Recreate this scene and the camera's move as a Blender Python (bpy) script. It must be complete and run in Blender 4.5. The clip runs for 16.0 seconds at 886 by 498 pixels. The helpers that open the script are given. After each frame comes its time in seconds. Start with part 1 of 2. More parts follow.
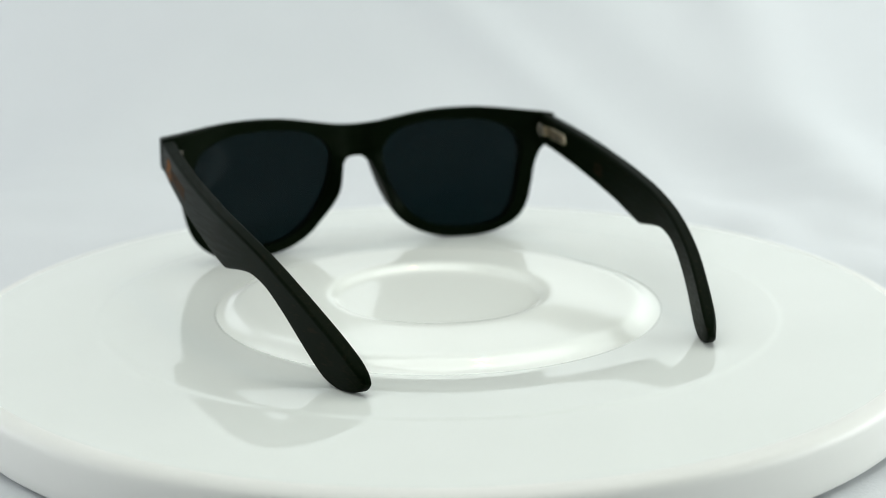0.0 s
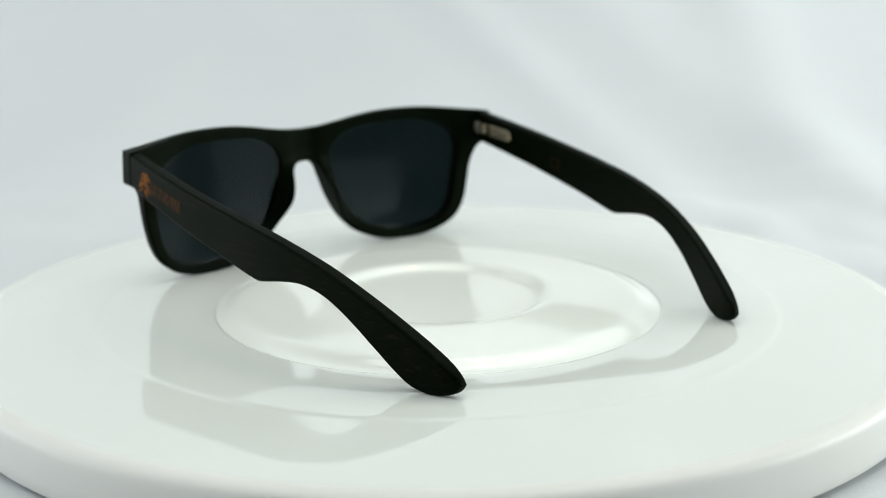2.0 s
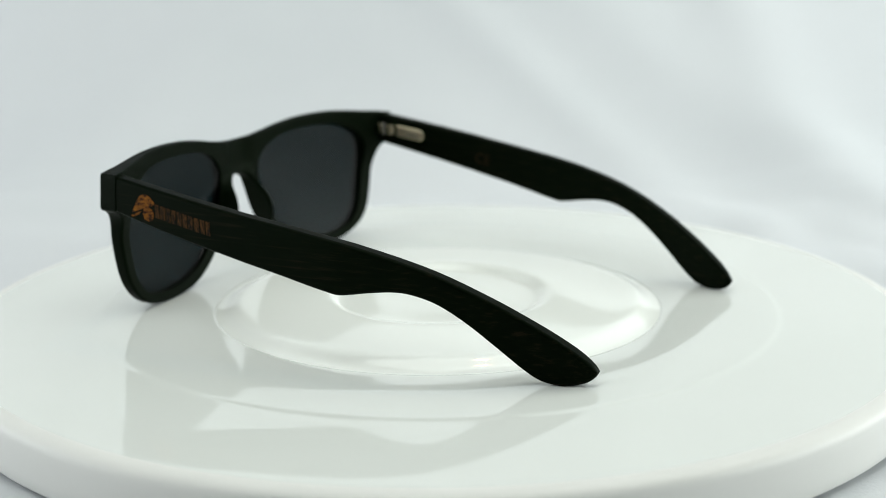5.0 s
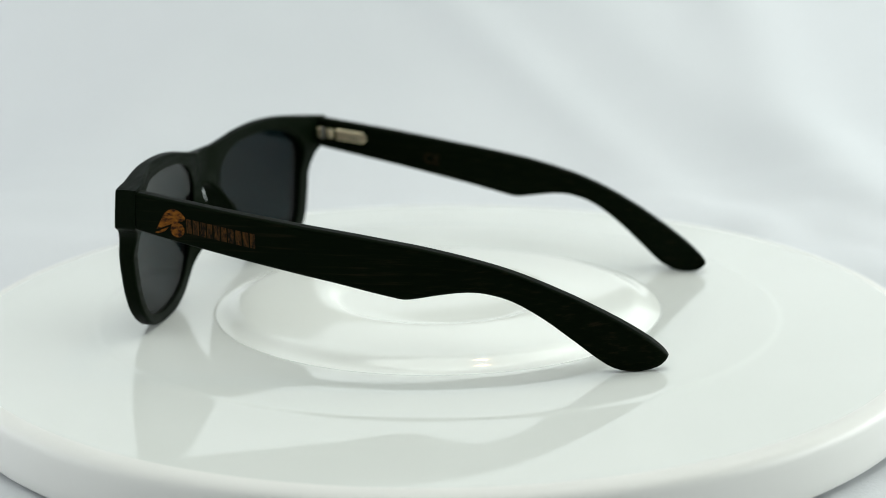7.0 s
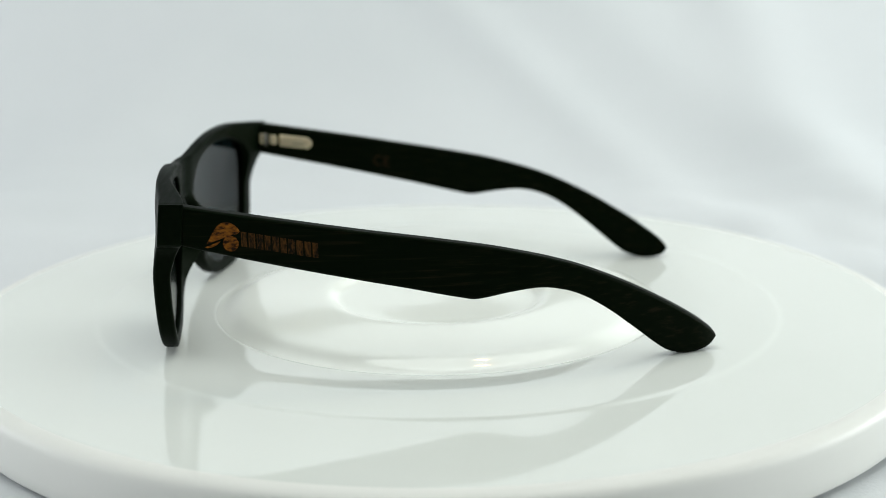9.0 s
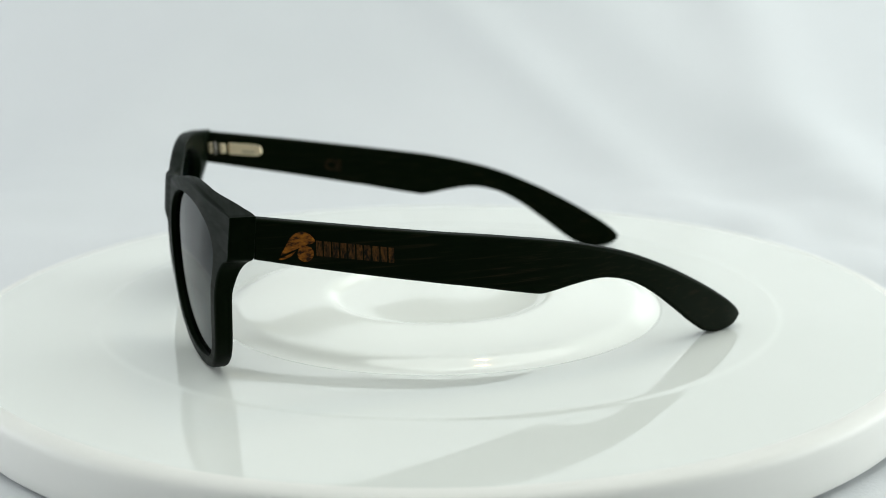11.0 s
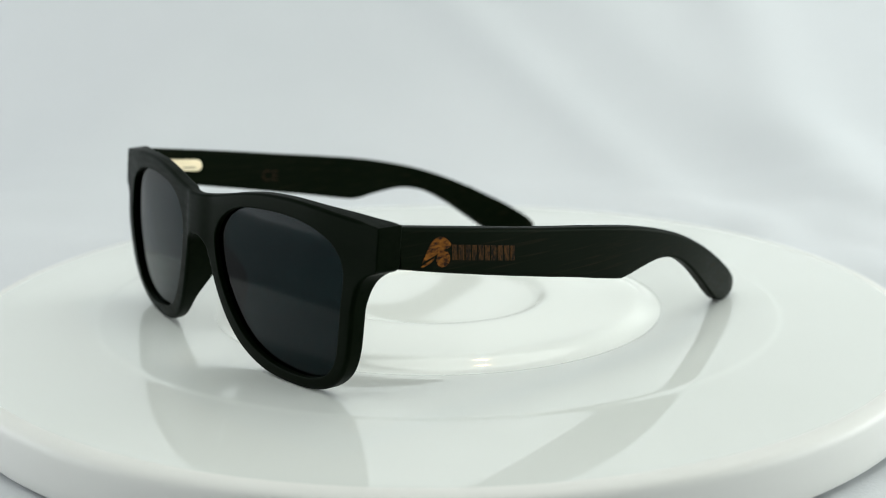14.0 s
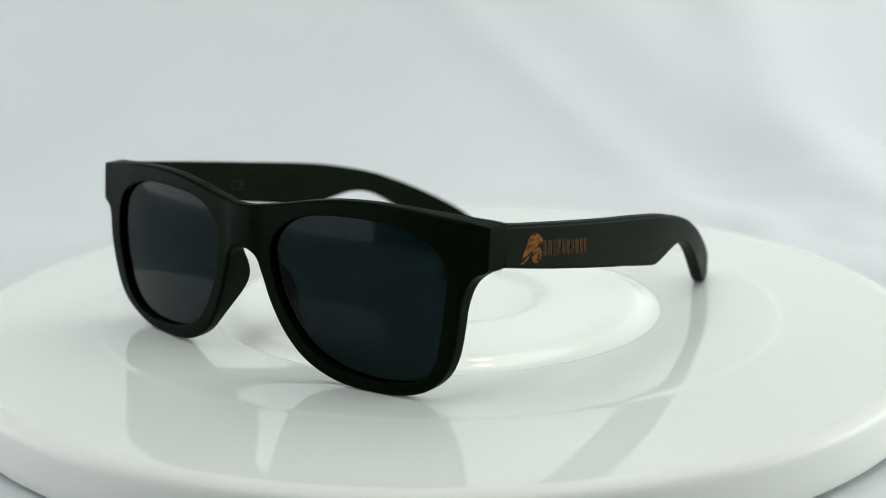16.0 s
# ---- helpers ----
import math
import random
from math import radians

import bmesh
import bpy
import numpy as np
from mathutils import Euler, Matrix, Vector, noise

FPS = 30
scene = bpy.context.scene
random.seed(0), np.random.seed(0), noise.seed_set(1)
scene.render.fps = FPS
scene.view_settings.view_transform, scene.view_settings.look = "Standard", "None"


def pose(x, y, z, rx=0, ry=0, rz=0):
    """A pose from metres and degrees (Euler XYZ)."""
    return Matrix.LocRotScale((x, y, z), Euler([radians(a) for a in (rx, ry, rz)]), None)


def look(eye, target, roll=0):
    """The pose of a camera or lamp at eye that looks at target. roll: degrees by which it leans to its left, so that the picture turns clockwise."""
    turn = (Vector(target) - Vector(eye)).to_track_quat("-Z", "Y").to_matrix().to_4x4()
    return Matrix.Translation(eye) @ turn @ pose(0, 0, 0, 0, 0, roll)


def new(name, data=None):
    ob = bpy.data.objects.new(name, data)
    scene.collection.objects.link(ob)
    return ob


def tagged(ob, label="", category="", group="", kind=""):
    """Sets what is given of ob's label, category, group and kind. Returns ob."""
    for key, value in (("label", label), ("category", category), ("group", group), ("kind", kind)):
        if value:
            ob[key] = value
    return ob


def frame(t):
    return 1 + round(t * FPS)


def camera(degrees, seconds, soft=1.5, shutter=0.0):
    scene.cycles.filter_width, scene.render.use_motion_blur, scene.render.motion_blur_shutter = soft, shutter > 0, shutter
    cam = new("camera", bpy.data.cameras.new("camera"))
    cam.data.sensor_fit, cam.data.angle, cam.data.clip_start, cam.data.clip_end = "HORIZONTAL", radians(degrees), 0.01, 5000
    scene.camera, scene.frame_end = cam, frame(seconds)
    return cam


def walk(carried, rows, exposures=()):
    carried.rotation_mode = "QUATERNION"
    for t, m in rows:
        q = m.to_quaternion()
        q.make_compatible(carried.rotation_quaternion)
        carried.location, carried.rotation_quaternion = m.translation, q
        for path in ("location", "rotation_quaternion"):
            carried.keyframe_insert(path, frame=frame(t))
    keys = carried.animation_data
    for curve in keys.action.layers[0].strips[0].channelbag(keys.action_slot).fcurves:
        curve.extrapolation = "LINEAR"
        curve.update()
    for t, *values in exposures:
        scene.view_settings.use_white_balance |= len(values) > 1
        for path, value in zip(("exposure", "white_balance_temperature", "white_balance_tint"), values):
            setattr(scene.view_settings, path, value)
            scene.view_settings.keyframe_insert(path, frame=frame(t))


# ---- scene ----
from mathutils.geometry import delaunay_2d_cdt

# Turntable on a white cloth sweep; the camera stands still while the stand turns under it.
EYE = Vector((0.0, -0.4, 0.1154))
PAN, TILT = radians(0.0971), radians(14.0025)
AIM = EYE + Vector((math.sin(PAN) * math.cos(TILT), math.cos(PAN) * math.cos(TILT), -math.sin(TILT)))
cam = camera(37.312, 16.0, soft=0.75)
cam.data.dof.use_dof = True
cam.data.dof.focus_distance = 0.338
cam.data.dof.aperture_fstop = 12.0
walk(cam, [(0.0, look(EYE, AIM, -0.515)), (16.0, look(EYE, AIM, -0.515))],
     exposures=[(0.0, 0.01), (6.0, -0.01), (11.0, 0.0), (16.0, -0.09)])

# ---- light: a soft top light and two softboxes at the sides of the cloth tent ----
world = bpy.data.worlds.new("world")
scene.world = world
world.use_nodes = True
world.node_tree.nodes["Background"].inputs[0].default_value = (0.80, 0.90, 1.0, 1)
world.node_tree.nodes["Background"].inputs[1].default_value = 0.03


def softbox(name, eye, target, sx, sy, watts, colour):
    data = bpy.data.lights.new(name, "AREA")
    data.shape, data.size, data.size_y, data.energy, data.color = "RECTANGLE", sx, sy, watts, colour
    ob = new(name, data)
    ob.matrix_world = look(eye, target)
    return tagged(ob, kind="structure")


softbox("softbox_top", (0.10, 0.12, 0.80), (0.05, 0.17, 0.0), 2.20, 0.72, 10.8, (0.939, 1.0, 0.953))
softbox("softbox_side_1", (-0.80, 0.0, 0.165), (0.0, 0.0, 0.15), 0.96, 0.36, 3.7, (0.915, 0.97, 1.0))
softbox("softbox_side_2", (0.80, 0.0, 0.165), (0.0, 0.0, 0.15), 0.96, 0.36, 7.2, (0.935, 1.0, 0.97))
softbox("warm_lamp", (0.098, 0.20, 0.60), (0.012, -0.064, 0.0), 0.020, 0.012, 0.10, (1.0, 0.62, 0.28))

# ---- materials ----


def material(name, colour, rough=0.5, metal=0.0):
    m = bpy.data.materials.new(name)
    m.use_nodes = True
    b = m.node_tree.nodes["Principled BSDF"]
    b.inputs["Base Color"].default_value = (*colour, 1)
    b.inputs["Roughness"].default_value = rough
    b.inputs["Metallic"].default_value = metal
    return m, m.node_tree.nodes, m.node_tree.links, b


def noise_node(nodes, links, scale, stretch=(1, 1, 1), detail=4.0, rough=0.55):
    co = nodes.new("ShaderNodeTexCoord")
    mp = nodes.new("ShaderNodeMapping")
    mp.inputs["Scale"].default_value = stretch
    tx = nodes.new("ShaderNodeTexNoise")
    tx.inputs["Scale"].default_value = scale
    tx.inputs["Detail"].default_value = detail
    tx.inputs["Roughness"].default_value = rough
    links.new(co.outputs["Object"], mp.inputs["Vector"])
    links.new(mp.outputs["Vector"], tx.inputs["Vector"])
    return tx


def ramp_node(nodes, links, source, stops):
    r = nodes.new("ShaderNodeValToRGB")
    el = r.color_ramp.elements
    el[0].position, el[0].color = stops[0][0], (*stops[0][1], 1)
    el[1].position, el[1].color = stops[-1][0], (*stops[-1][1], 1)
    for p, c in stops[1:-1]:
        e = el.new(p)
        e.color = (*c, 1)
    links.new(source, r.inputs["Fac"])
    return r


def bump_node(nodes, links, source, bsdf, strength, distance):
    b = nodes.new("ShaderNodeBump")
    b.inputs["Strength"].default_value = strength
    b.inputs["Distance"].default_value = distance
    links.new(source, b.inputs["Height"])
    links.new(b.outputs["Normal"], bsdf.inputs["Normal"])


def wood_material(name, stretch, bump, streak):
    """Black-stained bamboo with long fibres and a few brown streaks."""
    m, n, l, b = material(name, (0.008, 0.009, 0.008), 0.4)
    fibre = noise_node(n, l, 1.0, stretch, 5.0, 0.6)
    col = ramp_node(n, l, fibre.outputs["Fac"], [(0.34, (0.0006, 0.0022, 0.0006)), (0.55, (0.0012, 0.0032, 0.0010)),
                                                  (0.72, streak)])
    l.new(col.outputs["Color"], b.inputs["Base Color"])
    rg = ramp_node(n, l, fibre.outputs["Fac"], [(0.3, (0.38, 0.38, 0.38)), (0.7, (0.52, 0.52, 0.52))])
    l.new(rg.outputs["Color"], b.inputs["Roughness"])
    bump_node(n, l, fibre.outputs["Fac"], b, bump, 0.00012)
    b.inputs["Specular IOR Level"].default_value = 0.030
    b.inputs["Specular Tint"].default_value = (0.80, 1.0, 0.70, 1)
    return m


M_TEMPLE = wood_material("black_bamboo_temple", (900, 34, 1200), 0.07, (0.0095, 0.0074, 0.0040))
M_FRONT = wood_material("black_bamboo_front", (45, 700, 800), 0.025, (0.0026, 0.0036, 0.0020))


M_LENS, n, l, b = material("smoke_lens", (0.0038, 0.0092, 0.0106), 0.06)
b.inputs["Transmission Weight"].default_value = 1.0
b.inputs["IOR"].default_value = 1.14
sm = noise_node(n, l, 22.0, (1, 1, 1), 2.0)
rg = ramp_node(n, l, sm.outputs["Fac"], [(0.35, (0.05, 0.05, 0.05)), (0.75, (0.075, 0.075, 0.075))])
l.new(rg.outputs["Color"], b.inputs["Roughness"])

M_METAL, n, l, b = material("pale_hinge_metal", (0.62, 0.53, 0.37), 0.38, 1.0)
sm = noise_node(n, l, 900.0, (1, 0.2, 1), 3.0)
bump_node(n, l, sm.outputs["Fac"], b, 0.2, 0.0001)
# dark metal of the hinge pin, also the shade colour of the plate's slot
M_SCREW_SHADE, n, l, b = material("dark_screw_metal_and_shade", (0.16, 0.15, 0.13), 0.4, 1.0)

M_MARK, n, l, b = material("laser_mark_orange", (0.30, 0.12, 0.02), 0.7)
b.inputs["Specular IOR Level"].default_value = 0.08
sm = noise_node(n, l, 1.0, (500, 420, 1100), 4.0, 0.75)
col = ramp_node(n, l, sm.outputs["Fac"], [(0.40, (0.012, 0.005, 0.002)), (0.50, (0.12, 0.042, 0.005)), (0.72, (0.30, 0.105, 0.010))])
l.new(col.outputs["Color"], b.inputs["Base Color"])
M_WORD, n, l, b = material("laser_mark_brown", (0.14, 0.07, 0.02), 0.7)
b.inputs["Specular IOR Level"].default_value = 0.08
sm = noise_node(n, l, 1.0, (900, 1100, 420), 3.0, 0.7)
col = ramp_node(n, l, sm.outputs["Fac"], [(0.40, (0.004, 0.003, 0.001)), (0.62, (0.062, 0.026, 0.005))])
l.new(col.outputs["Color"], b.inputs["Base Color"])

def glaze_material(name, low, high, gloss, ior):
    m, n, l, b = material(name, low, 0.06)
    sm = noise_node(n, l, 14.0, (1, 1, 1), 5.0)
    col = ramp_node(n, l, sm.outputs["Fac"], [(0.3, low), (0.7, high)])
    l.new(col.outputs["Color"], b.inputs["Base Color"])
    rg = ramp_node(n, l, sm.outputs["Fac"], [(0.3, (gloss, gloss, gloss)), (0.75, (gloss * 1.8, gloss * 1.8, gloss * 1.8))])
    l.new(rg.outputs["Color"], b.inputs["Roughness"])
    b.inputs["IOR"].default_value = ior
    return m


M_FAINT, n, l, b = material("faint_brown_print", (0.05, 0.026, 0.010), 0.7)
b.inputs["Specular IOR Level"].default_value = 0.08
sm = noise_node(n, l, 900.0, (1, 1, 1), 3.0)
col = ramp_node(n, l, sm.outputs["Fac"], [(0.35, (0.006, 0.004, 0.002)), (0.65, (0.034, 0.016, 0.005))])
l.new(col.outputs["Color"], b.inputs["Base Color"])
M_PLATE = glaze_material("white_glazed_plastic", (0.755, 0.78, 0.745), (0.775, 0.795, 0.765), 0.035, 1.8)
M_SKIRT = glaze_material("satin_white_plastic", (0.745, 0.745, 0.715), (0.765, 0.76, 0.735), 0.34, 1.42)
# paler than the disc: the centre's stronger light is put into this colour
M_DISH = glaze_material("lit_white_glaze", (0.91, 0.93, 0.885), (0.92, 0.94, 0.895), 0.06, 1.75)
M_CLOTH, n, l, b = material("white_cotton_cloth", (0.78, 0.80, 0.82), 0.9)
sm = noise_node(n, l, 5.0, (1, 1, 1), 6.0)
col = ramp_node(n, l, sm.outputs["Fac"], [(0.3, (0.565, 0.585, 0.605)), (0.7, (0.61, 0.625, 0.645))])
l.new(col.outputs["Color"], b.inputs["Base Color"])
weave = noise_node(n, l, 900.0, (1, 1, 1), 2.0)
bump_node(n, l, weave.outputs["Fac"], b, 0.3, 0.0004)
b.inputs["Sheen Weight"].default_value = 0.15

M_ROOM, n, l, b = material("dim_room_paint", (0.10, 0.10, 0.10), 0.8)
sm = noise_node(n, l, 3.0, (1, 1, 1), 5.0)
col = ramp_node(n, l, sm.outputs["Fac"], [(0.3, (0.030, 0.030, 0.032)), (0.7, (0.045, 0.045, 0.045))])
l.new(col.outputs["Color"], b.inputs["Base Color"])

# ---- building helpers ----


def mesh_of(bm, name, mat, smooth=True):
    bmesh.ops.recalc_face_normals(bm, faces=bm.faces)
    me = bpy.data.meshes.new(name)
    bm.to_mesh(me)
    bm.free()
    me.materials.append(mat)
    if smooth:
        me.polygons.foreach_set("use_smooth", [True] * len(me.polygons))
    return me


def part(name, bm, mat, parent, label="", smooth=True):
    ob = new(name, mesh_of(bm, name, mat, smooth))
    ob.parent = parent
    return tagged(ob, label)


def weighted(ob):
    mod = ob.modifiers.new("weighted", "WEIGHTED_NORMAL")
    mod.keep_sharp = True
    mod.weight = 80
    return ob


def spline(points, per, closed=True):
    """A Catmull-Rom curve through 2D control points."""
    pts = [Vector(p) for p in points]
    n, out = len(pts), []
    spans = n if closed else n - 1
    for i in range(spans):
        if closed:
            a, b, c, d = pts[i - 1], pts[i], pts[(i + 1) % n], pts[(i + 2) % n]
        else:
            a, b, c, d = pts[max(i - 1, 0)], pts[i], pts[i + 1], pts[min(i + 2, n - 1)]
        for k in range(per):
            t = k / per
            out.append(0.5 * ((2 * b) + (c - a) * t + (2 * a - 5 * b + 4 * c - d) * t * t + (3 * b - a - 3 * c + d) * t ** 3))
    if not closed:
        out.append(pts[-1])
    return out


def inset(loop, d):
    """The closed loop moved to its left by d."""
    n, out = len(loop), []
    for i, p in enumerate(loop):
        t = (loop[(i + 1) % n] - loop[i - 1]).normalized()
        out.append(p + Vector((-t.y, t.x)) * d)
    return out


def lathe(bm, profile, seg=192):
    rings = []
    for r, z in profile:
        if r < 1e-7:
            rings.append([bm.verts.new((0, 0, z))])
        else:
            rings.append([bm.verts.new((r * math.cos(2 * math.pi * i / seg), r * math.sin(2 * math.pi * i / seg), z)) for i in range(seg)])
    for a, b in zip(rings, rings[1:]):
        for i in range(seg):
            j = (i + 1) % seg
            if len(a) == 1 and len(b) > 1:
                bm.faces.new((a[0], b[i], b[j]))
            elif len(b) == 1 and len(a) > 1:
                bm.faces.new((a[i], b[0], a[j]))
            else:
                bm.faces.new((a[i], b[i], b[j], a[j]))


def box(bm, lo, hi, bevel=0.0):
    made = bmesh.ops.create_cube(bm, size=1.0)["verts"]
    for v in made:
        v.co = Vector([l0 + (c + 0.5) * (h0 - l0) for c, l0, h0 in zip(v.co, lo, hi)])
    if bevel:
        edges = list({e for v in made for e in v.link_edges})
        bmesh.ops.bevel(bm, geom=edges, offset=bevel, segments=3, profile=0.5, affect="EDGES")


MM = 0.001

# ---- the cloth sweep and the dim room around it ----
CLOTH_Z = -0.0185


def sweep():
    """One cloth: flat under the stand, curving up behind it, with soft folds."""
    bm = bmesh.new()
    path = [(float(y), CLOTH_Z, 0.0) for y in np.linspace(-0.62, 0.28, 80)]
    for a in np.linspace(0, math.pi / 2, 40)[1:]:
        path.append((0.28 + 0.24 * math.sin(a), CLOTH_Z + 0.24 * (1 - math.cos(a)), float(a)))
    for z in np.linspace(0.24, 1.15, 40)[1:]:
        path.append((0.52, CLOTH_Z + float(z), math.pi / 2))
    cols = [float(x) for x in np.linspace(-0.95, 0.95, 230)]
    rows = []
    for y, z, lean in path:
        row = []
        for x in cols:
            rise = min(max((y - 0.16) / 0.16, 0.0), 1.0)
            # diagonal drape folds behind the stand
            u = x + 1.05 * (z - 0.02) + 0.10 * (y - 0.4)
            fold = 0.0042 * math.exp(-((u - 0.058) / 0.021) ** 2) + 0.0050 * math.exp(-((u - 0.150) / 0.040) ** 2)
            fold += 0.0050 * math.exp(-((x - 0.9 * z + 0.19) / 0.045) ** 2) + 0.0060 * math.exp(-((x + 0.25 * z - 0.205) / 0.030) ** 2)
            fold += 0.0060 * noise.noise(Vector((x * 5.0, z * 3.5, 4.0))) + 0.0005 * noise.noise(Vector((u * 22.0, z * 5.0, 9.0)))
            fold += 0.007 * math.sin(u * 11.0 + 0.6) * min(max((z - 0.05) / 0.2, 0), 1)
            # low wrinkles on the table
            far = min(max((math.hypot(x, y) - 0.135) / 0.05, 0.0), 1.0)
            flat = 0.0040 * noise.noise(Vector((x * 17, y * 17, 1.0))) + 0.0022 * noise.noise(Vector((x * 46, y * 46, 7.0)))
            h = rise * fold + (1 - rise) * far * max(flat, -0.002)
            row.append(bm.verts.new((x, y - h * math.sin(lean), z + h * math.cos(lean))))
        rows.append(row)
    for a, b in zip(rows, rows[1:]):
        for i in range(len(cols) - 1):
            bm.faces.new((a[i], a[i + 1], b[i + 1], b[i]))
    ob = new("backdrop", mesh_of(bm, "backdrop", M_CLOTH))
    sol = ob.modifiers.new("thick", "SOLIDIFY")
    sol.thickness, sol.offset = 0.0012, -1
    return tagged(ob, "white cotton cloth draped as a softly folded backdrop", "backdrop", kind="structure")


sweep()


def slab(name, lo, hi, mat, label):
    bm = bmesh.new()
    box(bm, lo, hi)
    return tagged(new(name, mesh_of(bm, name, mat, False)), label, name.split("_")[0], kind="structure")


slab("table_top", (-1.1, -0.66, CLOTH_Z - 0.045), (1.1, 0.85, CLOTH_Z - 0.006), M_ROOM, "plain dark table top under the white cloth")
slab("floor", (-2.0, -2.2, -0.80), (2.0, 1.6, -0.75), M_ROOM, "plain dim floor of the room")
slab("ceiling", (-2.0, -2.2, 1.65), (2.0, 1.6, 1.70), M_ROOM, "plain dim ceiling of the room")
slab("wall_north", (-2.0, 1.6, -0.80), (2.0, 1.7, 1.70), M_ROOM, "plain dim wall behind the cloth")
slab("wall_south", (-2.0, -2.3, -0.80), (2.0, -2.2, 1.70), M_ROOM, "plain dim wall behind the camera")
slab("wall_west", (-2.1, -2.3, -0.80), (-2.0, 1.7, 1.70), M_ROOM, "plain dim side wall")
slab("wall_east", (2.0, -2.3, -0.80), (2.1, 1.7, 1.70), M_ROOM, "plain dim side wall")

# ---- the turning stand ----
PLATE_X, PLATE_Y = -0.0010, 0.0


def display_stand():
    stand = new("display_turntable")
    tagged(stand, "round glossy white turntable with raised concentric rings on cloth", "turntable")
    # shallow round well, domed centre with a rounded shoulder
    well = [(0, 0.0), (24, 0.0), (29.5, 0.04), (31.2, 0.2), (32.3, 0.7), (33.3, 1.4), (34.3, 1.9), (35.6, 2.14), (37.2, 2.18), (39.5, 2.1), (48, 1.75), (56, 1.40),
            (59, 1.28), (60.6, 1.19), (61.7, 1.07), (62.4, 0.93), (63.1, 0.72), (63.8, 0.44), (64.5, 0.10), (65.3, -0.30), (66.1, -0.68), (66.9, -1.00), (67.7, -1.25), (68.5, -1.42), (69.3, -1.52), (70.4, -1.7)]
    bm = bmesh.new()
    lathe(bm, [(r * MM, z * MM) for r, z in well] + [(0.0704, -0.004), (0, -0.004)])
    part("centre_dish", bm, M_DISH, stand, "raised glossy dish with a round well, extra light put into its colour")
    # trough, level ring, small step, falling rim, side
    tray = [(69.5, -1.9), (69.6, -1.50), (70.5, -1.43), (72, -1.30), (75, -1.04), (79, -0.70), (83, -0.40), (86, -0.24), (89, -0.15), (92, -0.11), (96, -0.10), (102.8, -0.10), (103.6, -0.105), (104.2, -0.13),
            (104.7, -0.18), (105.2, -0.25), (105.7, -0.32), (106.2, -0.365), (106.8, -0.39), (107.8, -0.42), (120, -0.66), (132, -0.90), (141, -1.09), (142.2, -1.12), (143.4, -1.18), (144.5, -1.32), (145.4, -1.56),
            (146.2, -1.95), (146.8, -2.5), (147.15, -3.2), (147.33, -4.2), (147.35, -6), (147.3, -9), (147.1, -12), (146.9, -14.9), (146.5, -15.5), (145, -15.7), (120, -15.6), (118, -15.2), (0, -15.2)]
    bm = bmesh.new()
    lathe(bm, [(0, -0.0042), (0.0695, -0.0042)] + [(r * MM, z * MM) for r, z in tray])
    for f in bm.faces:
        f.material_index = int(f.calc_center_median().xy.length > 0.1422)
    disc = part("disc", bm, M_PLATE, stand, "glossy white disc with a satin rounded rim")
    disc.data.materials.append(M_SKIRT)
    bm = bmesh.new()
    lathe(bm, [(0, -0.0153), (0.1380, -0.0153), (0.1390, -0.0158), (0.1390, -0.0180), (0.1382, -0.0184), (0, -0.0184)], 96)
    part("base", bm, M_PLATE, stand, "flat white base of the stand")
    return stand


stand = display_stand()

# ---- the sunglasses: x across, -y towards the temple tips, z up from the stand ----
FRONT_HALF = [(0, 44.6), (7, 45.1), (14.5, 46.3), (22, 47.7), (31, 48.8), (41, 49.1), (50, 48.7), (60, 47.6), (68, 46.6), (72.3, 46.1), (73.1, 45.4),
              (73.1, 40), (73.1, 36.2), (72.5, 35.0), (70.4, 34.0), (68.6, 32.4), (67.6, 30.2), (67.0, 27.2), (66.0, 20), (64.5, 13.2), (62.2, 8.2), (59, 4.8), (54.4, 2.1),
              (48.5, 0.5), (40.5, 0.0), (29.6, 0.9), (20.4, 4.8), (14.2, 10.8), (9.7, 18.5), (6.6, 26.5), (5.1, 30.6), (2.8, 32.6)]
LENS_HALF = [(9.9, 33), (11.3, 37.6), (15.3, 41.4), (21.6, 43.8), (30, 44.7), (40, 44.8), (49, 43.8), (56.3, 41.2), (60.5, 37.6), (62.3, 32.6),
             (62.1, 26), (61.0, 18), (59.2, 11.0), (55.2, 6.2), (48.8, 3.9), (40.5, 3.4), (31, 4.7), (22.6, 8.5), (16.4, 15.2), (11.8, 24)]


def bow(x):
    """How far back the front's face lies at x."""
    return -11.0 + 10.1 * (0.60 * (x / 73.0) ** 2 + 0.40 * (math.hypot(x, 2.2) - 2.2) / 70.8) + 0.017 * x - 0.8 * min(max((7.0 - abs(x)) / 3.6, 0.0), 1.0)


def ease(v, lo, hi):
    v = min(max((v - lo) / (hi - lo), 0.0), 1.0)
    return v * v * (3 - 2 * v)


def face(x, z):
    """The front's face: bowed across, bulging in the middle of its height, its end pieces swept back."""
    swept = (1.4 if x < 0 else 0.8) * ease(abs(x), 48.0, 72.0) * ease(z, 24.0, 37.0)
    return bow(x) - 1.7 * (1 - ((z - 23) / 25) ** 2) + swept


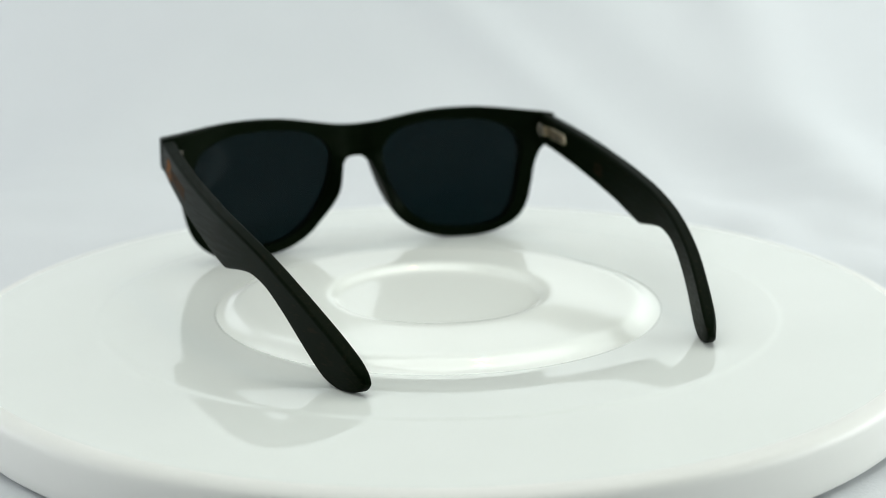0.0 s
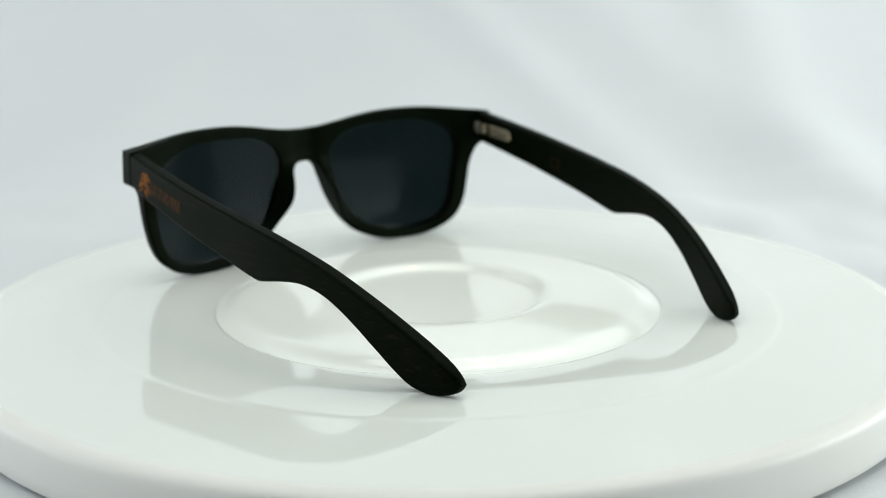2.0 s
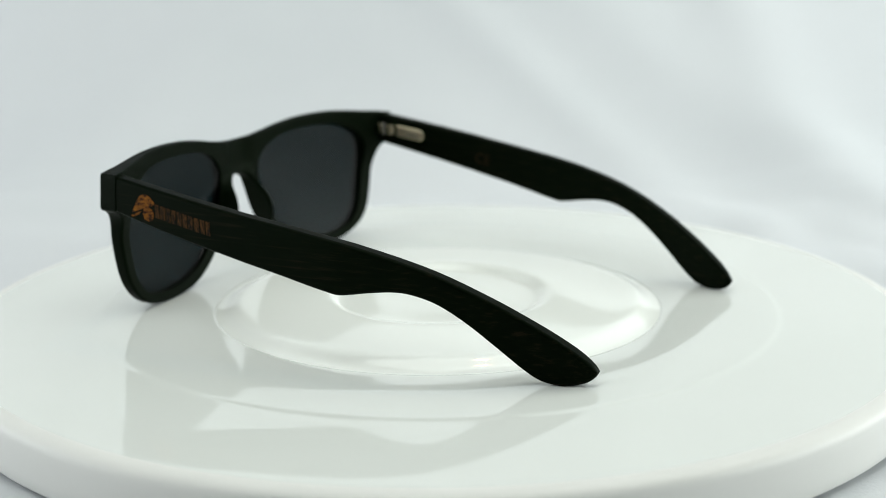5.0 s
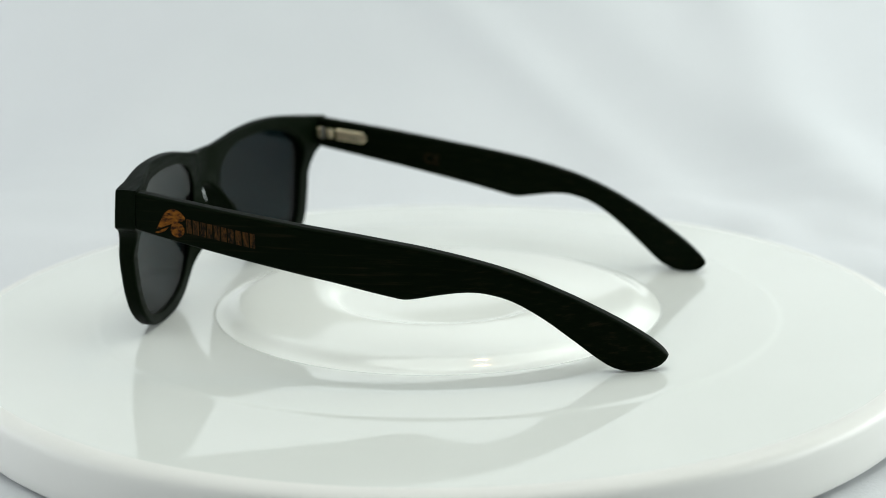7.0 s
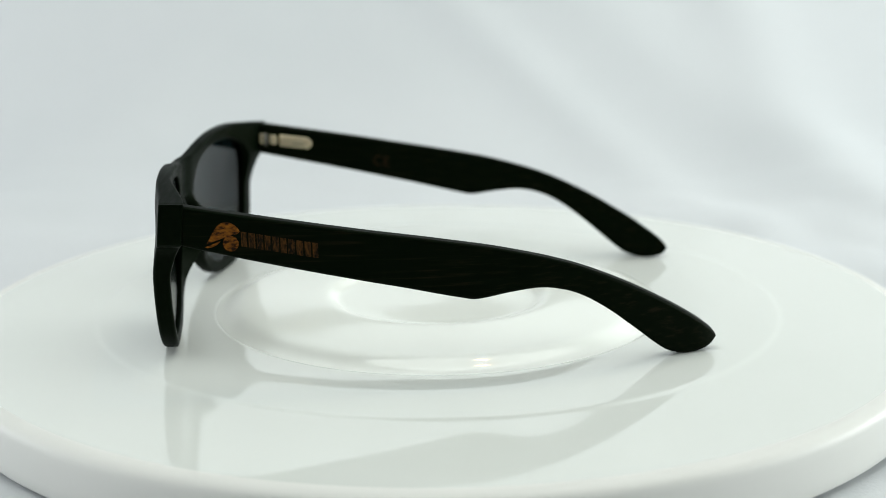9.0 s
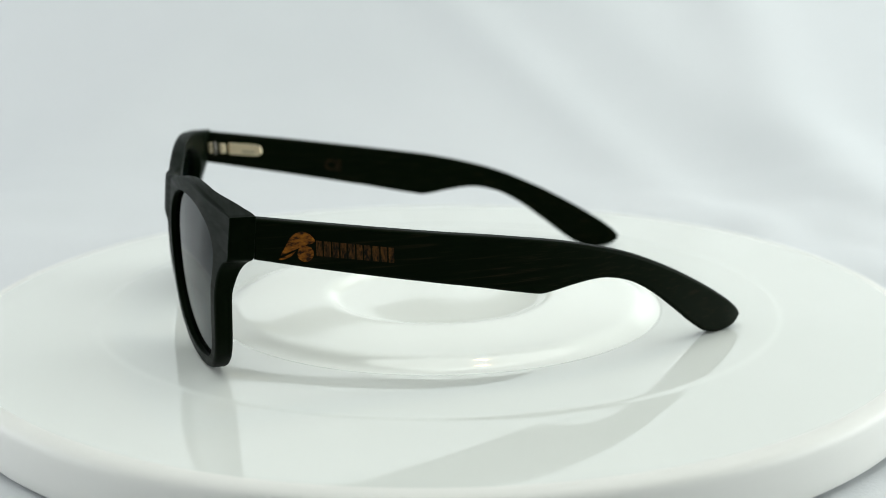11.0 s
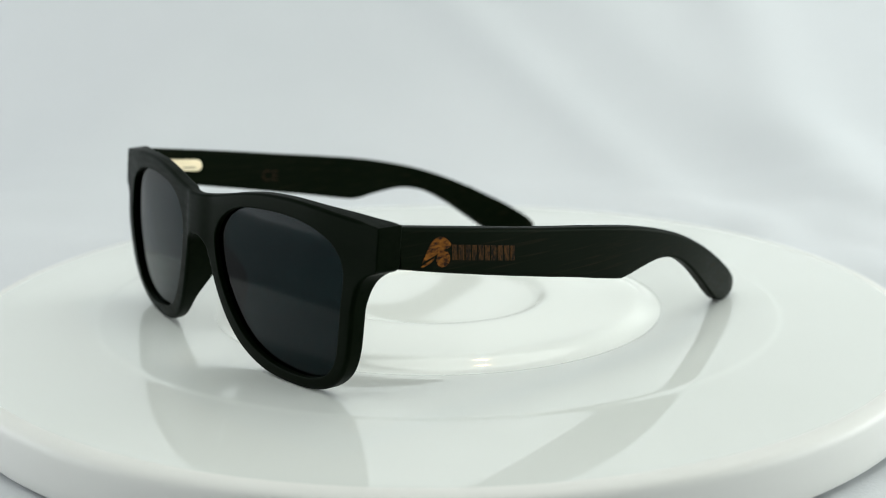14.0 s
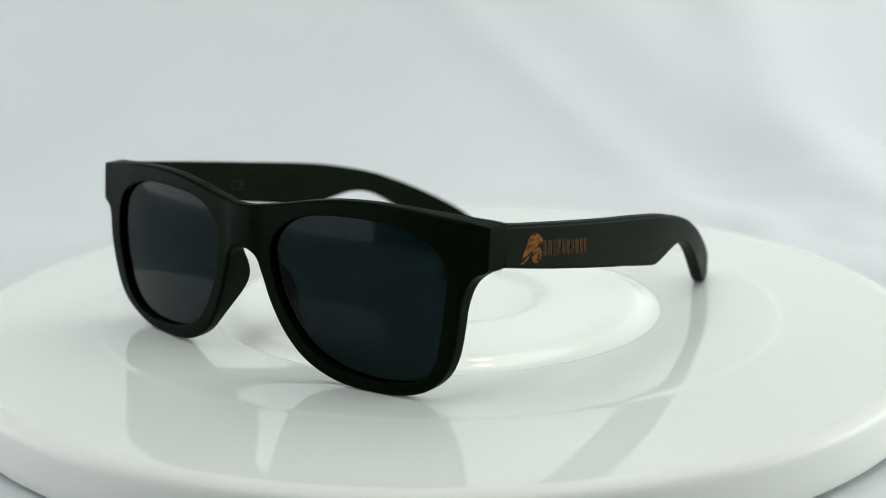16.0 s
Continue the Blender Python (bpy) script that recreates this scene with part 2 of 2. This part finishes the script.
def front_frame(parent):
    half = FRONT_HALF + [(0, 33.0)]
    right = half[:-1]

    def side(x, z, grow):
        return x + (grow * min(max((x - 56) / 4, 0), 1) * min(max((35.5 - z) / 5, 0), 1))

    full = [half[0]] + [(side(x, z, 1.0), z) for x, z in right[1:]] + [half[-1]] + [(-side(x, z, -0.4), z) for x, z in reversed(right[1:])]
    outer = spline(full, 5)
    holes = [spline(LENS_HALF, 6), [Vector((-p.x, p.y)) for p in spline(LENS_HALF, 6)]]
    bm = bmesh.new()

    def depth(p, is_outer):
        d = 4.0 - 0.6 * math.exp(-(p.x / 9.0) ** 2)
        d += 2.4 * ease(abs(p.x), 46.0, 68.0) * ease(p.y, 24.0, 36.0)
        d += 0.6 * ease(abs(p.x), 45.0, 60.0) * ease(34.0 - p.y, 0.0, 8.0)
        d += (6.6 if is_outer else 1.0) * math.exp(-((p.y - 21.5) / 9.0) ** 2) * math.exp(-(max(abs(p.x) - 9, 0) / 9.0) ** 2)
        return d

    fronts, backs = [], []
    for loop, is_outer in ((outer, True), (holes[0], False), (holes[1], False)):
        area = sum(a.x * b.y - b.x * a.y for a, b in zip(loop, loop[1:] + loop[:1]))
        side = (1 if area > 0 else -1) * (1 if is_outer else -1)
        r = 1.0 if is_outer else 0.35
        rings = []
        # rounded edge, wall, rounded edge
        for k in range(5):
            a = k / 4 * math.pi / 2
            rings.append((r * (1 - math.sin(a)), r * (1 - math.cos(a)), 0))
        for k in range(5):
            a = (1 - k / 4) * math.pi / 2
            rings.append((r * (1 - math.sin(a)), r * (1 - math.cos(a)), 1))
        made = []
        for off, yin, back in rings:
            pts = inset(loop, side * off)
            vs = []
            for p0, p in zip(loop, pts):
                crisp = 1.0 - 0.7 * min(max((abs(p0.x) - 66) / 3, 0), 1) * min(max((p0.y - 30) / 5, 0), 1) if is_outer else 1.0
                p, lip = p0 + (p - p0) * crisp, yin * crisp
                taper = 0.5 * ease(abs(p.x), 67.0, 71.0) if is_outer and not back else 0.0
                p = Vector((p.x - math.copysign(taper, p.x), p.y))
                y = face(p.x, p.y) + (depth(p0, is_outer) - lip if back else lip)
                vs.append(bm.verts.new((p.x * MM, -y * MM, p.y * MM)))
            made.append(vs)
        for a, b in zip(made, made[1:]):
            for i in range(len(a)):
                j = (i + 1) % len(a)
                bm.faces.new((a[i], a[j], b[j], b[i]))
        fronts.append(made[0])
        backs.append(made[-1])
    # faces between the outline and the lens openings, on a fine net that follows the bow
    def inside(loop, x, z):
        hit = False
        for a, b in zip(loop, loop[1:] + loop[:1]):
            if (a.y > z) != (b.y > z) and x < (b.x - a.x) * (z - a.y) / (b.y - a.y) + a.x:
                hit = not hit
        return hit

    def near(loop, x, z):
        return min(math.hypot(p.x - x, p.y - z) for p in loop)

    net = []
    for i in range(-35, 36):
        for k in range(26):
            x, z = 2.1 * i + (1.05 if k % 2 else 0.0), 1.9 * k + 0.6
            if inside(outer, x, z) and not any(inside(h, x, z) for h in holes):
                d_out, d_in = near(outer, x, z), min(near(h, x, z) for h in holes)
                if d_out > 1.7 and d_in > 1.1:
                    net.append((x, z, d_out / (d_out + d_in)))
    for group, back in ((fronts, False), (backs, True)):
        flat = [v for vs in group for v in vs]
        edges, k = [], 0
        for vs in group:
            edges += [(k + i, k + (i + 1) % len(vs)) for i in range(len(vs))]
            k += len(vs)
        rims = [[Vector((v.co.x, v.co.z)) / MM for v in vs] for vs in group]
        for x, z, mix in net:
            p = Vector((x, z))
            y = face(x, z) + ((1 - mix) * depth(p, True) + mix * depth(p, False) if back else 0.0)
            flat.append(bm.verts.new((x * MM, -y * MM, z * MM)))
        cdt = delaunay_2d_cdt([Vector((v.co.x, v.co.z)) / MM for v in flat], edges, [], 0, 1e-6)
        for tri in cdt[2]:
            mid = sum((cdt[0][q] for q in tri), Vector((0, 0))) / 3
            if inside(rims[0], mid.x, mid.y) and not inside(rims[1], mid.x, mid.y) and not inside(rims[2], mid.x, mid.y):
                vs = [flat[cdt[3][q][0]] for q in tri if cdt[3][q]]
                if len(set(vs)) == 3:
                    bm.faces.new(vs)
    return weighted(part("front_frame", bm, M_FRONT, parent, "black bamboo front with keyhole bridge and nose pads"))


def lens(parent, sign):
    loop = [Vector((p.x * sign, p.y)) for p in spline(LENS_HALF, 5)]
    mid = sum(loop, Vector((0, 0))) / len(loop)
    bm = bmesh.new()
    layers = []
    for base in (1.5, 3.2):
        rings = []
        for f in (1.006, 0.998, 0.985, 0.85, 0.65, 0.42, 0.2):
            vs = []
            for p in loop:
                w = mid + (p - mid) * f
                dome = 0.3 * (1 - f * f)
                vs.append(bm.verts.new((w.x * MM, -(face(w.x, w.y) + base - dome) * MM, w.y * MM)))
            rings.append(vs)
        top = bm.verts.new((mid.x * MM, -(face(mid.x, mid.y) + base - 0.3) * MM, mid.y * MM))
        for a, b in zip(rings, rings[1:]):
            for i in range(len(a)):
                j = (i + 1) % len(a)
                bm.faces.new((a[i], a[j], b[j], b[i]))
        for i in range(len(loop)):
            bm.faces.new((rings[-1][i], rings[-1][(i + 1) % len(loop)], top))
        layers.append(rings[0])
    a, b = layers
    for i in range(len(a)):
        j = (i + 1) % len(a)
        bm.faces.new((a[i], b[i], b[j], a[j]))
    return part("lens", bm, M_LENS, parent, "dark smoke-grey glossy lens")


TOP_LINE = [(4.0, 45.7), (23, 42.8), (52, 38.5), (70, 36.0), (87, 33.1), (105, 28.3), (119.6, 22.1), (132.6, 15.0), (140.6, 9.8), (144.8, 6.5), (146.3, 4.9), (146.8, 3.9)]
LOW_LINE = [(4.0, 35.1), (22, 31.2), (52, 25.2), (61, 23.5), (72, 21.2), (76.6, 20.3), (79.6, 19.8), (83, 20.2), (89, 21.3), (96, 22.1), (101, 21.7), (107.5, 19.7),
            (115, 15.2), (123, 8.9), (129, 3.9), (133, 1.2), (137.5, 0.0), (141.5, 0.2), (144.6, 1.1), (146.3, 2.5), (146.8, 3.6)]


def line_at(line, y):
    pts = [Vector(p) for p in line]
    for i in range(len(pts) - 1):
        if y <= pts[i + 1].x or i == len(pts) - 2:
            a, b, c, d = pts[max(i - 1, 0)], pts[i], pts[i + 1], pts[min(i + 2, len(pts) - 1)]
            t = (y - b.x) / (c.x - b.x)
            mb = (c.y - a.y) / (c.x - a.x) * (c.x - b.x)
            mc = (d.y - b.y) / (d.x - b.x) * (c.x - b.x)
            return ((2 * t ** 3 - 3 * t * t + 1) * b.y + (t ** 3 - 2 * t * t + t) * mb
                    + (-2 * t ** 3 + 3 * t * t) * c.y + (t ** 3 - t * t) * mc)


# outer face of each temple: a slight swell behind the hinge, then curving inwards to the tip
OUTER = {-1: [(4, 72.9), (16, 73.4), (38, 73.8), (60, 73.3), (80, 72.2), (100, 69.2), (120, 64.3), (147, 55.3)],
         1: [(4, 72.2), (20, 73.0), (40, 72.7), (60, 71.3), (80, 68.6), (100, 65.1), (120, 59.8), (140, 52.0), (147, 49.0)]}


def outer_x(sign, y):
    return line_at(OUTER[sign], max(y, 4.0))


def temple(parent, sign):
    bm = bmesh.new()
    ys = ([4.5, 5.0] if sign < 0 else [5.5, 5.8]) + [6 + 1.5 * k for k in range(90)]
    ys = [y for y in ys if y < 138] + [146.8 - 9.0 * (1 - math.sin(a)) for a in np.linspace(0.0, math.pi / 2, 14)]
    rings = []
    thick, r = 4.3, 1.0
    for y in ys:
        zt, zb = line_at(TOP_LINE, y), line_at(LOW_LINE, y)
        if sign > 0:
            lift = 0.4 * (1 - ease(y, 30, 75))
            zt, zb = zt + lift, zb + lift
        xo = outer_x(sign, y)
        rr = min(r, (zt - zb) * 0.45)
        th = thick * (1.0 if y < 140 else 0.3 + 0.7 * math.sqrt(max(1 - ((y - 140) / 6.9) ** 2, 0)))
        xo -= (thick - th) / 2
        rr = min(rr, th * 0.45)
        ring = []
        for cx, cz, a0 in ((xo - rr, zt - rr, 0), (xo - th + rr, zt - rr, 90), (xo - th + rr, zb + rr, 180), (xo - rr, zb + rr, 270)):
            for k in range(5):
                a = radians(a0 + 22.5 * k)
                ring.append(bm.verts.new((sign * (cx + rr * math.cos(a)) * MM, -y * (1.0 if sign < 0 else 1.022) * MM, (cz + rr * math.sin(a)) * MM)))
        rings.append(ring)
    for a, b in zip(rings, rings[1:]):
        for i in range(len(a)):
            j = (i + 1) % len(a)
            bm.faces.new((a[i], a[j], b[j], b[i]))
    bm.faces.new(rings[0])
    bm.faces.new(rings[-1])
    return weighted(part("temple", bm, M_TEMPLE, parent, "black bamboo temple curving down to the tip"))


def hinge(parent, sign):
    """Sprung hinge let into the temple's inner face."""
    x_in = outer_x(sign, 18.0) - 4.3
    tilt = radians(7.0)

    def place(bm):
        for v in bm.verts:
            y, z = v.co.y, v.co.z
            x = v.co.x + outer_x(sign, 7.0 + max(y, 0.0)) - outer_x(sign, 18.0)
            v.co = Vector((sign * x * MM, -(7.0 + y * math.cos(tilt)) * MM, (40.4 - y * math.sin(tilt) + z) * MM))
    bm = bmesh.new()
    loop = [(6.0, -2.0), (15.6, -2.0)] + [(15.6 + 2.0 * math.cos(a), 2.0 * math.sin(a)) for a in np.linspace(-math.pi / 2, math.pi / 2, 10)][1:-1] + [(15.6, 2.0), (6.0, 2.0)]
    a = [bm.verts.new((x_in + 0.4, y, z)) for y, z in loop]
    b = [bm.verts.new((x_in - 0.35, y, z)) for y, z in loop]
    c = [bm.verts.new((x_in - 0.55, 11 + (y - 11) * 0.95, z * 0.86)) for y, z in loop]
    for p, q in ((a, b), (b, c)):
        for i in range(len(p)):
            j = (i + 1) % len(p)
            bm.faces.new((p[i], p[j], q[j], q[i]))
    bm.faces.new(a)
    bm.faces.new(c)
    place(bm)
    plate = part("hinge", bm, M_METAL, parent, "pale metal spring hinge plate", smooth=False)
    # slot drawn as a thin dark bar, its shade put into the colour
    bm = bmesh.new()
    box(bm, (x_in - 0.62, 10.5, -1.0), (x_in - 0.5, 15.0, -0.5), 0.0)
    place(bm)
    part("groove_shade", bm, M_SCREW_SHADE, plate, smooth=False)
    for y0, y1, h in ((-1.2, 0.6, 1.75), (2.6, 4.9, 1.6)):
        bm = bmesh.new()
        box(bm, (x_in - 1.4, y0, -h), (x_in + 0.3, y1, h), 0.35)
        place(bm)
        part("hinge_leaf", bm, M_METAL, plate, smooth=False)
    bm = bmesh.new()
    bmesh.ops.create_cone(bm, cap_ends=True, segments=20, radius1=0.75, radius2=0.75, depth=4.2)
    for v in bm.verts:
        v.co += Vector((x_in - 1.2, 1.0, 0))
    place(bm)
    part("hinge_pin", bm, M_SCREW_SHADE, plate)


def raised(bm, loop):
    """A thin inlay on the marked temple's outer face, from a loop of (y, z)."""
    low, high = [[bm.verts.new((-(outer_x(-1, y) + lift) * MM, -y * MM, z * MM)) for y, z in loop] for lift in (-0.05, 0.07)]
    for i in range(len(loop)):
        j = (i + 1) % len(loop)
        bm.faces.new((low[i], low[j], high[j], high[i]))
    bmesh.ops.triangulate(bm, faces=[bm.faces.new(low), bm.faces.new(high)])


def markings(parent):
    """Plain burnt-in emblem and a row of bars on one temple, two letters inside the other."""
    bm = bmesh.new()
    # swept dome, a round below it, two wisps at the dome's foot
    raised(bm, spline([(10.9, 35.8), (12.1, 37.5), (12.8, 39.3), (14.3, 41.0), (16.2, 41.6), (18.2, 40.8), (19.5, 39.1), (18.2, 38.3), (17.0, 38.9),
                       (15.9, 38.5), (15.0, 37.5), (13.4, 37.0)], 4))
    raised(bm, [(17.1 + 2.05 * math.cos(a), 35.9 + 2.05 * math.sin(a)) for a in np.linspace(0, 2 * math.pi, 25)[:-1]])
    raised(bm, spline([(10.4, 34.9), (11.8, 35.5), (13.6, 36.1), (14.6, 36.7), (13.4, 35.5), (11.6, 34.8)], 3))
    raised(bm, spline([(15.3, 36.9), (16.2, 37.9), (17.4, 38.0), (16.6, 37.5), (15.9, 36.6)], 3))
    part("emblem", bm, M_MARK, parent, "burnt-in orange emblem", smooth=False)
    widths = [1.5, 1.7, 1.6, 1.5, 1.7, 1.5, 1.7, 1.7, 1.6, 1.4]
    y, lean = 19.8, 0.165
    for w in widths:
        def corner(u, v):
            return (y + u, 35.2 - (y + u - 19.8) * lean + v)
        bm = bmesh.new()
        raised(bm, [corner(0, 0), corner(w, 0), corner(w, 3.9), corner(0, 3.9)])
        part("mark_bar", bm, M_WORD, parent, smooth=False)
        y += w + 0.42
    cu = bpy.data.curves.new("ce_mark", "FONT")
    cu.body, cu.size, cu.extrude = "CE", 0.0052, 0.00003
    tmp = bpy.data.objects.new("ce_mark", cu)
    scene.collection.objects.link(tmp)
    me = bpy.data.meshes.new_from_object(tmp.evaluated_get(bpy.context.evaluated_depsgraph_get()))
    bpy.data.objects.remove(tmp)
    me.materials.clear()
    me.materials.append(M_FAINT)
    ob = new("letters", me)
    ob.parent = parent
    # facing inwards, running from the hinge to the tip
    ob.matrix_basis = Matrix.Translation(((outer_x(1, 46.5) - 4.33) * MM, -0.0462, 0.0305)) @ pose(0, 0, 0, 0, 0, -3.2) @ Matrix(((0, 0, -1, 0), (-1, 0, 0, 0), (0, 1, 0, 0), (0, 0, 0, 1))) @ pose(0, 0, 0, 0, 0, -7)
    return tagged(ob, "small brown printed letters")


def sunglasses():
    root = new("sunglasses")
    tagged(root, "black bamboo sunglasses with smoke lenses standing open on turntable", "sunglasses")
    front_frame(root)
    made = {}
    for sign in (-1, 1):
        lens(root, sign)
        t = temple(root, sign)
        hinge(t, sign)
        made[sign] = t
    markings(made[-1])
    for o in list(made[-1].children):
        if o.name.startswith("letters"):
            o.parent = made[1]
    return root


glasses = sunglasses()


# ---- the turn of the stand and of what stands on it ----
def turn_at(t):
    s = t / 16.0
    return 119.2514 * s - 1.1186 * s * s + 0.3060 * s ** 3


def motions():
    times = [0.5 * k for k in range(33)]
    walk(stand, [(t, pose(PLATE_X, PLATE_Y, 0, 0, 0, turn_at(t))) for t in times])
    seat = Vector((-0.0278 + 0.0006, 0.0652 + 0.0002, -0.00022))
    walk(glasses, [(t, Matrix.Rotation(radians(turn_at(t)), 4, "Z") @ pose(*seat, -0.06, 0, 23.12)) for t in times])


motions()
